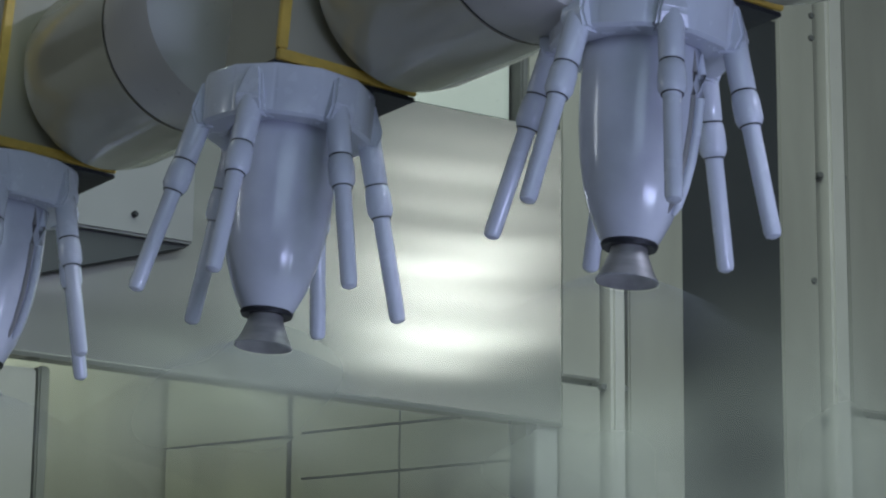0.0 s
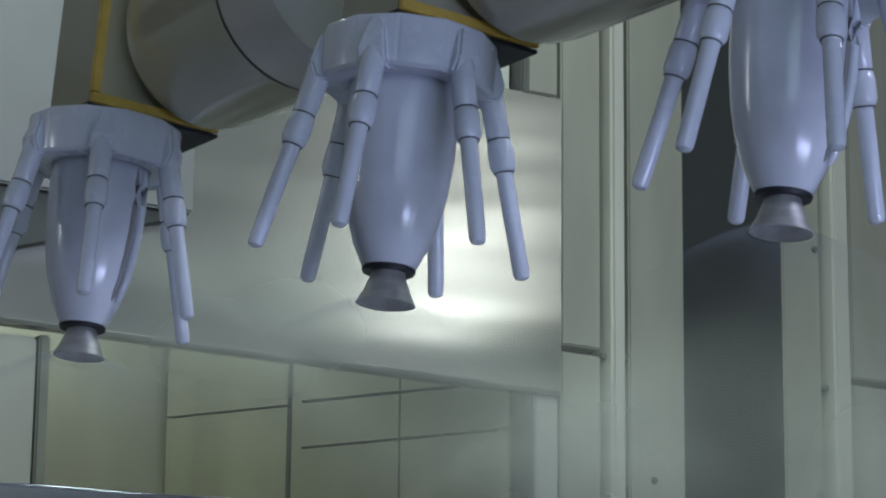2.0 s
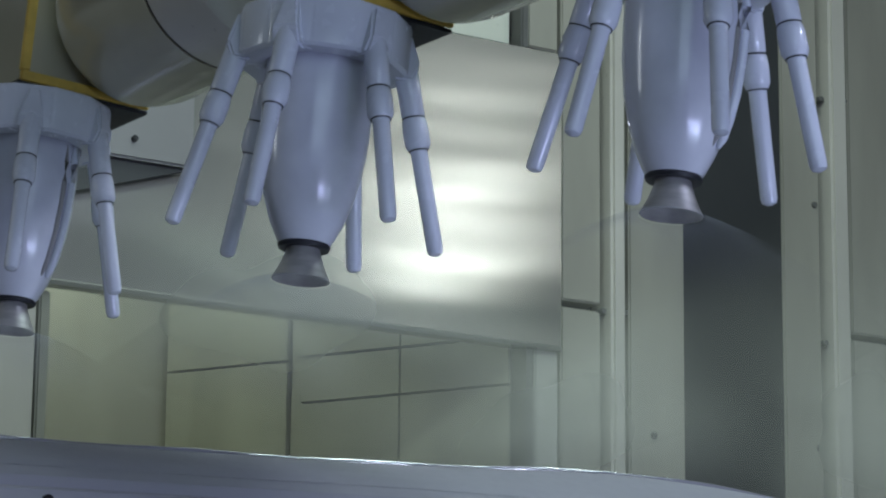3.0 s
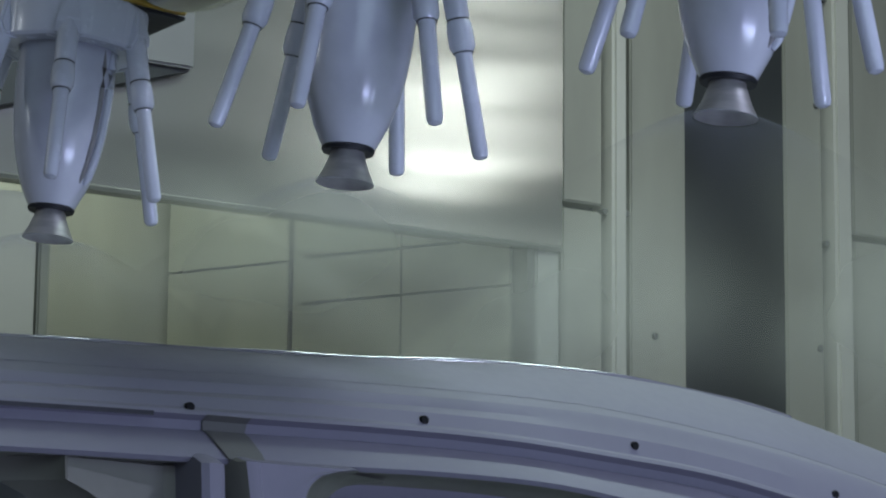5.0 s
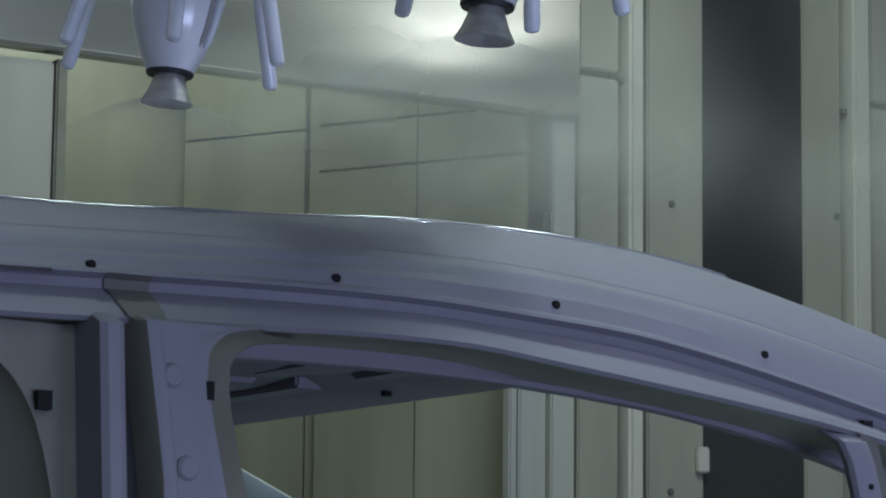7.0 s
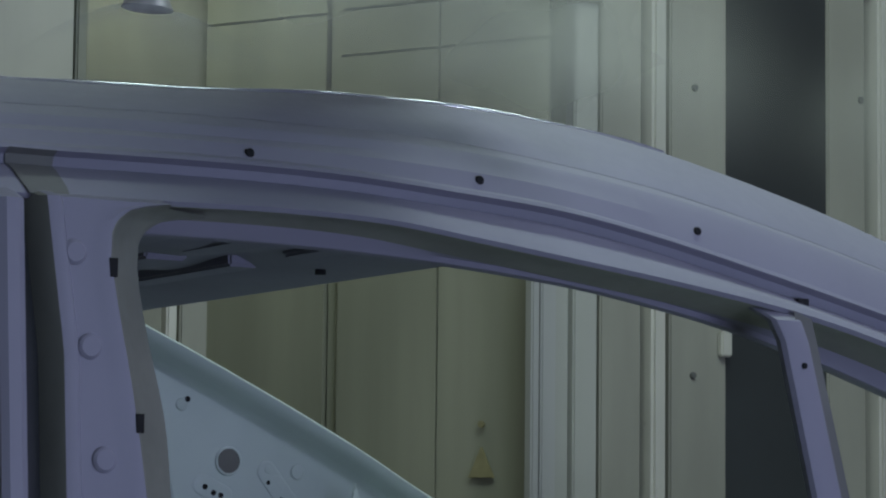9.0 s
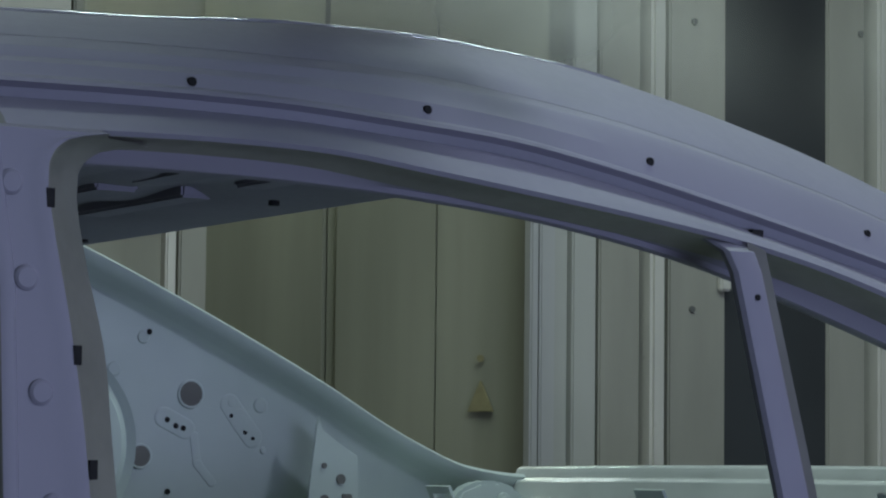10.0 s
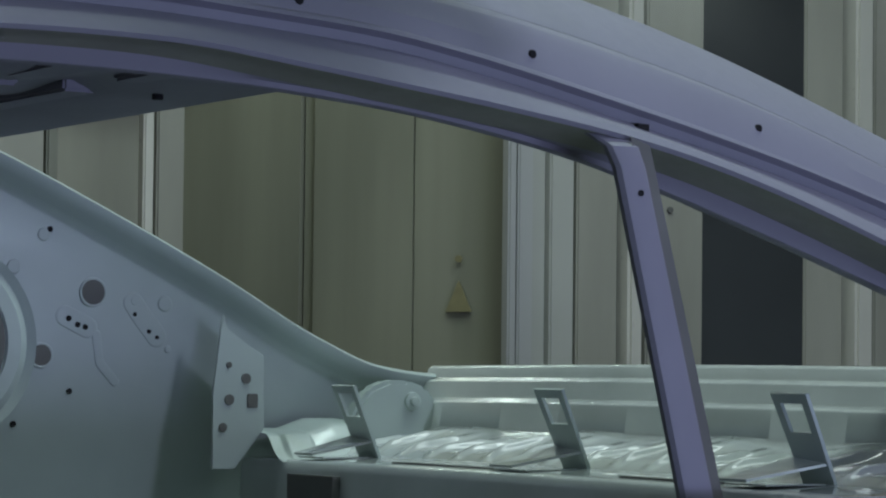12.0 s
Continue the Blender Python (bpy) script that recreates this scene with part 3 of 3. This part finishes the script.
def shelf():
    """The parcel shelf: rear window flange, steps and a ribbed tray up to the seat-back edge."""
    rows = []
    for y in steps(2.16, 3.40, 300):
        crown = 0.003 * (1 - ((y - MID) / 0.62) ** 2)
        rib = max(0.0, math.sin(y * 92)) ** 2
        lump = 0.010 * math.sin(y * 11 + 0.7) ** 4
        row = []
        for x, z, k, m in ((2.36, 1.556, 0, 0), (2.29, 1.559, 0, 0), (2.262, 1.562, 0, 0), (2.250, 1.5615, 0, 0), (2.243, 1.557, 0, 0), (2.240, 1.546, 0, 0), (2.236, 1.5425, 0, 0), (2.228, 1.5415, 0, 0),
                           (2.224, 1.538, 0, 0), (2.220, 1.518, 0, 0), (2.215, 1.5145, 0, 0), (2.205, 1.513, 0, 0), (2.200, 1.509, 0, 0), (2.196, 1.476, 0, 0.2), (2.188, 1.470, 0, 0.6),
                           (2.170, 1.466, 0, 1), (2.150, 1.460, 0.3, 1), (2.130, 1.456, 1, 0.8), (2.105, 1.452, 1, 0.6), (2.080, 1.450, 1, 0.3), (2.062, 1.447, 0.3, 0), (2.050, 1.440, 0, 0), (2.03, 1.437, 0, 0), (1.97, 1.435, 0, 0), (1.955, 1.4335, 0, 0), (1.950, 1.430, 0, 0), (1.947, 1.42, 0, 0), (1.94, 1.28, 0, 0)):
            row.append((x, y, z + crown + 0.0085 * rib * k + lump * m))
        rows.append(row)
    return grid(rows)


def anchor(t, y, dx):
    """A bent bracket with a square eye, on a flat foot."""
    h = Vector((1.990 + dx, y, 1.533))
    b = Vector((2.030 + dx, y - 0.004, 1.437))
    w = 0.029

    def q(u, v):   # u across, v from top to bottom
        p = h.lerp(b, v)
        return Vector((p.x, p.y + u * w * (1 - 0.12 * v), p.z))
    bm = bmesh.new()
    for (u0, u1, v0, v1) in ((-1, 1, 0, 0.10), (-1, -0.62, 0.10, 0.42), (0.62, 1, 0.10, 0.42), (-1, 1, 0.42, 0.80), (-1, 1, 0.80, 1.0)):
        pts = [q(u0, v0), q(u1, v0), q(u1, v1), q(u0, v1)]
        grid([[tuple(p) for p in pts], [tuple(p + Vector((0.004, 0, 0.0015))) for p in pts]], True, True, bm)
    a = part("anchor_bracket", bm, BODY_IN, t, "bent steel bracket with a square eye")
    part("foot", box(1.958, 2.04, y - 0.02, y + 0.05, 1.4385, 1.4405, 0.001), SHELF, a, "flat shiny foot")
    web = [(1.960, y + 0.060, 1.4415), (1.962, y + 0.016, 1.4415), tuple(q(-0.9, 0.77)), tuple(q(0.9, 0.71))]
    part("web", grid([web, [(x, v + 0.001, z + 0.003) for x, v, z in web]], True, True), SHELF, a, "bright sloping web")
    return a


def car_body():
    car = thing("car_body", "bare grey-primed sedan body without doors on the conveyor", "car")
    part("side_rail", rail(), BODY, car, "purple-grey roof side rail with stepped creases", angle=14)
    # darker olive than the rail face, so the colour carries the underside's shade
    part("rail_lip", rail(2.3, 17, 21), ECOAT_SHADE, car, "olive underside of the rail, shade put into its colour")
    part("rail_flange", rail(2.3, 20, 25), BODY, car, "narrow grey opening flange")
    part("side_rail", far_copy(rail(1.44)), BODY, car)
    part("roof_panel", roof(), BODY, car, "smooth grey roof skin")
    part("roof_edge", roof_edge(2.3), BODY, car)
    part("roof_edge", far_copy(roof_edge(1.5)), BODY, car)
    # added bead, no part of the body: it mirrors lamps as roof-edge glints
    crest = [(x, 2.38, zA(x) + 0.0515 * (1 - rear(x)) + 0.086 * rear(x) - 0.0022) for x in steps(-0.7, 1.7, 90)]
    part("roof_glint_bead", tube(crest, [0.0052 + 0.0008 * math.sin(31 * p[0]) for p in crest], 20), GLINT_BEAD, car, "glossy bead added along the roof crest to catch glints", angle=60)
    # beam and ribs take the darker primer to stand for shade under the roof
    part("roof_beam", header(), BODY, car, "pressed steel roof beam, shade put into its darker colour")
    for x0, x1, y0, y1 in ((1.12, 1.20, 2.45, 2.75), (1.12, 1.20, 2.86, 3.15), (1.26, 1.31, 2.42, 2.62), (1.26, 1.31, 2.70, 2.98), (1.26, 1.31, 3.04, 3.22), (1.37, 1.45, 2.5, 2.60), (1.37, 1.45, 2.72, 3.0), (1.40, 1.46, 3.08, 3.2)):
        part("pressed_rib", box(x0, x1, y0, y1, 1.8428, 1.86, 0.003), BODY, car)
    for x, y in ((1.45, 2.66), (1.47, 2.45), (1.49, 3.24)):
        part("hole", lathe([(0.0005, -0.001), (0.006, -0.001), (0.006, 0.02)], 14), HOLE, car, place=pose(x, y, 1.8345))
    p = part("centre_pillar", b_pillar(2, 10), BODY, car, "pale grey centre pillar with round studs")
    part("joint_side", b_pillar(0, 3), ECOAT_SHADE, p, "olive-grey side of the door joint")
    part("reveal", b_pillar(9, 15), ECOAT_SHADE, p, "olive-grey reveal of the door opening")
    for x, z in ((0.925, 1.783), (0.937, 1.705), (0.948, 1.612), (0.957, 1.52), (0.962, 1.43)):
        y = post_y(z) + 0.003
        part("stud", lathe([(0.0005, -0.004), (0.008, -0.004), (0.0105, -0.002), (0.0115, 0.002)], 20), BODY, p, place=pose(x + 0.004, y, z, -90))
    for x, z in ((0.963, 1.772), (0.984, 1.643), (0.996, 1.55)):
        y = post_y(z)
        part("slot", box(x - 0.0035, x + 0.0035, y - 0.0005, y + 0.006, z - 0.008, z + 0.008), HOLE, p, "black slot")
    part("centre_pillar", far_copy(b_pillar()), BODY, car)
    f = part("front_pillar_half", front_pillar(5), BODY, car, "grey forward half of the centre pillar")
    part("recess", front_pillar(0, 6), ECOAT_SHADE, f, "olive-grey recess")
    part("slot", box(0.816, 0.829, 2.158, 2.18, 1.750, 1.766), HOLE, f, "black square slot")
    part("front_pillar_half", far_copy(front_pillar()), BODY, car)
    part("door_joint", grid([[(0.872, post_y(z) + 0.035, z), (0.93, post_y(z) + 0.035, z)] for z in steps(1.3, 1.815, 8)]), RUBBER, car, "dark seal in the door joint")
    part("joint_patch", joint_patch(), SEAL, car, "olive-grey gap where the door joint meets the rail")
    part("crease_gap", grid([[(x, 2.1805, zB(x) - 0.0045 + d) for x in steps(0.5, 0.835, 8)] for d in (-0.002, 0.002)]), RUBBER, car, "thin dark gap under the rail crease")
    q = part("quarter_pillar", quarter_pillar(), BODY, car, "slanted pillar before the quarter window")
    part("pillar_seal", grid([[(1.693 + 0.068 * f, 2.152 - 0.012 * f, 1.775 - 0.288 * f), (1.7205 + 0.068 * f, 2.158 - 0.012 * f, 1.768 - 0.288 * f)] for f in steps(0.0, 1.6, 10)]), SEAL, q, "dark seal along the quarter window")
    part("slot", box(1.727, 1.740, 2.1865, 2.20, 1.784, 1.791), HOLE, q, "black slot")
    part("hole", lathe([(0.0005, -0.001), (0.003, -0.001), (0.003, 0.003)], 14), HOLE, q, place=pose(1.699, 2.1425, 1.721, -90))
    for x in (0.636, 0.880, 1.125, 1.367, 1.620, 1.893):
        bm = lathe([(0.0005, -0.0008), (0.0038, -0.0008), (0.0043, 0.0), (0.0043, 0.01)], 14)
        part("hole", bm, HOLE, car, "round black clip hole", place=pose(x, float(np.interp(zH(x), [zB(x) + 0.006, (zA(x) + zB(x)) / 2, zA(x) - 0.012], [2.200, 2.212, 2.222])) - 0.0005, zH(x), -90))
    # far rear pillar
    fs = part("far_panel", far_side(), BODY_IN, car, "grey-green inner panel with punched holes")
    for x, z, r in ((1.676, 1.734, 0.004), (1.630, 1.684, 0.004), (1.740, 1.653, 0.0165), (1.671, 1.569, 0.0140), (1.707, 1.618, 0.004), (1.720, 1.610, 0.004), (1.731, 1.607, 0.004),
                    (1.801, 1.625, 0.003), (1.845, 1.643, 0.0038), (1.823, 1.603, 0.0035), (1.835, 1.595, 0.003), (1.713, 1.522, 0.004), (1.637, 1.479, 0.004)):
        y = far_depth(x - 0.0125, z)
        bm = lathe([(0.0005, -0.0008), (r, -0.0008), (r, 0.004)], 18)
        part("hole", bm, HOLE if r < 0.01 else SEAL, fs, place=pose(x - 0.0125, y, z, -90))
        if r < 0.01:
            continue
        bm = lathe([(r + 0.0002, -0.0008), (r + 0.0016, -0.0012), (r + 0.0032, -0.0006), (r + 0.004, 0.003)], 24, cap=False)
        part("rim", bm, BODY_IN, fs, place=pose(x - 0.0125, y, z, -90))
    for x, z, r in ((1.668, 1.727, 0.011), (1.627, 1.684, 0.012), (1.801, 1.643, 0.008), (1.845, 1.640, 0.013), (1.852, 1.579, 0.006)):
        bm = lathe([(0.0005, -0.0016), (r * 0.7, -0.0013), (r, 0.002)], 20)
        part("boss", bm, BODY_IN, fs, place=pose(x - 0.0125, far_depth(x - 0.0125, z) + 0.0004, z, -90))
    # pressed pads round the hole clusters, and the stepped swage under them
    for pts, w in (([(1.690, 1.621), (1.722, 1.606)], 0.0135), ([(1.786, 1.640), (1.800, 1.622), (1.822, 1.596)], 0.014), ([(1.735, 1.597), (1.742, 1.560), (1.765, 1.535)], 0.006)):
        for k, ((xa, za), (xb, zb)) in enumerate(zip(pts, pts[1:])):
            n = 10
            ring = [math.pi * i / n for i in range(n + 1)]
            th = math.atan2(zb - za, xb - xa)
            edge = [(xb + w * math.cos(th - math.pi / 2 + q), zb + w * math.sin(th - math.pi / 2 + q)) for q in ring] + [(xa + w * math.cos(th + math.pi / 2 + q), za + w * math.sin(th + math.pi / 2 + q)) for q in ring]
            cx, cz = (xa + xb) / 2, (za + zb) / 2
            rows = [[(cx + (x - cx) * g, far_depth(cx + (x - cx) * g, cz + (z - cz) * g) - up, cz + (z - cz) * g) for x, z in edge] for g, up in ((1.06, -0.001), (0.97, 0.0004 + 0.0001 * k), (0.9, 0.0005 + 0.0001 * k), (0.02, 0.0005 + 0.0001 * k))]
            part("pressed_pad", grid(rows, True), BODY_IN, fs, angle=60)
    bm = lathe([(0.090, -0.001), (0.094, -0.006), (0.112, -0.006), (0.124, 0.004), (0.135, -0.002), (0.137, 0.004)], 48, cap=False)
    part("round_rim", bm, BODY_IN, fs, "raised rim round an opening", place=pose(1.510, 3.405, 1.584, -90))
    part("opening", lathe([(0.0005, -0.0008), (0.090, -0.0008), (0.090, 0.01)], 48), SEAL, fs, place=pose(1.510, 3.40, 1.584, -90))
    pl = part("gusset", prism([(1.884, 1.612), (1.889, 1.628), (1.893, 1.606), (1.950, 1.572), (1.952, 1.475), (1.908, 1.42), (1.873, 1.42), (1.874, 1.52)], 3.345, 3.349, 0.0015), BODY_IN, car, "upright gusset plate with punched holes")
    for x, z, r in ((1.868, 1.559, 0.004), (1.894, 1.541, 0.007), (1.869, 1.513, 0.007), (1.904, 1.513, 0.008), (1.860, 1.476, 0.006)):
        part("hole", lathe([(0.0005, -0.0012), (r, -0.0012), (r, 0.002)], 18), SEAL, pl, place=pose(x + 0.029, 3.3445, z, -90))
    part("clip_slot", box(1.925, 1.941, 3.3435, 3.347, 1.502, 1.521, 0.001), SEAL, pl, "dark clip slot")
    # ribbed side ledge between the gusset and the shelf
    rows = []
    for x in steps(1.945, 2.09, 60):
        k = 0.5 + 0.5 * math.tanh(6 * math.sin((x - 1.88) * 75))
        up = 0.012 * k * max(0, min(1, (2.02 - x) / 0.02 + 0.5))
        rise = 0.014 * max(0, min(1, (x - 2.0) / 0.04))
        rows.append([(x, 3.28, 1.432), (x, 3.290, 1.436 + 0.3 * up), (x, 3.305, 1.446 + up + rise), (x, 3.318, 1.462 + 0.5 * up + rise), (x, 3.326, 1.468 + rise), (x, 3.40, 1.474 + rise)])
    part("side_ledge", grid(rows), BODY_IN, car, "pressed ledge with short ribs", angle=60)
    part("hinge_hump", prism([(2.06, 1.44), (2.075, 1.50), (2.10, 1.530), (2.13, 1.541), (2.16, 1.541), (2.19, 1.531), (2.215, 1.50), (2.23, 1.44)], 3.315, 3.345, 0.006), BODY_IN, car, "rounded hinge mount with a bolt")
    part("hump_bolt", lathe([(0.0005, -0.008), (0.006, -0.008), (0.007, -0.003), (0.012, -0.002), (0.013, 0.002)], 16), BODY_IN, car, place=pose(2.165, 3.313, 1.512, -90))
    sh = part("parcel_shelf", shelf(), SHELF, car, "glossy grey parcel shelf with pressed ribs", angle=50)
    part("cutout", box(1.935, 1.9465, 3.13, 3.25, 1.30, 1.418), SEAL, sh, "dark rectangular cutout")
    part("recess", box(1.968, 1.990, 2.80, 3.05, 1.42, 1.4395, 0.004), SEAL, sh, "dark long recess")
    part("recess", box(1.968, 1.990, 2.38, 2.56, 1.42, 1.4395, 0.004), SEAL, sh, "dark long recess")
    for y, dx in ((3.216, 0.007), (2.742, 0.0105), (2.300, 0.0125)):
        anchor(car, y, dx)
    # lower body, below the openings
    for name, y0, y1 in (("lower_side", 2.04, 2.08), ("lower_side", 3.58, 3.62)):
        s = prism([(-1.9, 0.95), (-1.8, 1.28), (-0.9, 1.42), (2.3, 1.44), (3.0, 1.40), (3.2, 1.0), (3.1, 0.66), (-1.8, 0.66)], y0, y1, 0.01)
        part(name, s, BODY, car)
    part("body_floor", box(-1.8, 3.1, 2.02, 3.58, 0.66, 0.72), BODY_IN, car)
    part("rear_quarter", prism([(2.06, 1.40), (2.06, 1.60), (2.3, 1.58), (2.42, 1.50), (2.5, 1.40)], 2.10, 2.13, 0.004), BODY, car)
    part("rear_quarter", prism([(2.06, 1.40), (2.06, 1.52), (2.3, 1.52), (2.42, 1.50), (2.5, 1.40)], 3.47, 3.50, 0.004), BODY, car)
    part("skid", box(-1.7, 3.0, 2.2, 2.3, 0.12, 0.66, 0.01), SEAL, car, "dark conveyor skid runner")
    part("skid", box(-1.7, 3.0, 3.3, 3.4, 0.12, 0.66, 0.01), SEAL, car, "dark conveyor skid runner")
    return car


def far_depth(x, z):
    """Depth of the far panel's sheet at a height."""
    top = curve((1.50, 1.862), (1.556, 1.841), (1.724, 1.766), (1.913, 1.673), (2.02, 1.614), (2.24, 1.55))(x) - 0.044
    f = max(0, min(1, (top - z) / (top - 1.30)))
    return 3.410 + float(np.interp(f, [0, 1 / 6, 2 / 6, 3 / 6, 4 / 6, 5 / 6, 1], [-0.002, 0.0, 0.006, 0.012, 0.02, 0.035, 0.045])) - 0.0006


CAR = car_body()
conveyor = thing("conveyor", "dark steel conveyor track on the booth floor", "conveyor")
part("track", box(-3.9, 8.9, 2.18, 2.32, 0.0, 0.12, 0.01), SEAL, conveyor)
part("track", box(-3.9, 8.9, 3.28, 3.42, 0.0, 0.12, 0.01), SEAL, conveyor)


# ---------------------------------------------------------------- what moves
STROKE = ((0, 0.006), (0.07, 0.0), (0.15, 0.012), (0.3, 0.080), (0.5, 0.187), (1.0, 0.448), (1.1, 0.495), (1.2, 0.546), (1.3, 0.588), (1.4, 0.602), (1.5, 0.585), (1.6, 0.538), (2.0, 0.339), (2.5, 0.106),
          (2.6, 0.055), (2.7, 0.026), (2.8, 0.023), (2.9, 0.055), (3.0, 0.111), (3.2, 0.207), (3.7, 0.448), (3.9, 0.546), (4.0, 0.588), (4.1, 0.602), (4.2, 0.585), (4.3, 0.54), (4.8, 0.324), (5.0, 0.230), (5.2, 0.128),
          (5.3, 0.080), (5.4, 0.045), (5.5, 0.038), (5.6, 0.058), (5.75, 0.128), (6.0, 0.257), (6.5, 0.494), (6.7, 0.583), (6.8, 0.605), (6.9, 0.592), (7.0, 0.555),
          (7.5, 0.32), (7.95, 0.105), (8.08, 0.048), (8.18, 0.032), (8.3, 0.060), (8.6, 0.215), (8.8, 0.32), (9.3, 0.555), (9.55, 0.602), (9.7, 0.57), (10.3, 0.29), (10.75, 0.08), (10.9, 0.04), (11.05, 0.08), (11.6, 0.34), (12.0, 0.53))
BASES = (((1.3034, 3.1199, 2.2622), (0.1977, -0.4321, 0.0145), (0.0009, 0.0005, -0.0079)),
         ((1.3728, 2.5301, 2.2196), (0.2040, -0.4027, 0.0225), (0.0010, 0.0022, -0.0051)),
         ((1.5400, 2.1180, 2.2293), (0.2408, -0.4125, 0.0371), (-0.0001, 0.0024, -0.0055)))


def motions():
    for ob, (base, way, drift) in zip(ROBOTS, BASES):
        walk(ob, [(t, pose(*[b + w * s + d * t for b, w, d in zip(base, way, drift)], 1.5, 4.0, 0)) for t, s in STROKE])
    for k, (ob, (x, y, z)) in enumerate(CLOUDS):
        walk(ob, [(t, pose(x + 0.02 * t * (-1) ** k, y, z + 0.05 * math.sin(0.9 * t + k), 0, 14 * math.sin(0.5 * t + 2 * k), -32)) for t in range(13)])
    walk(CAR, [(t, pose(-0.0066 - 0.0558 * (t - 9.5), 0, 0)) for t in (0, 0.1, 0.2, 0.5, 1, 2, 3, 4, 5, 6, 7, 8, 9, 10, 11, 11.5, 11.8, 11.9, 12)])


motions()
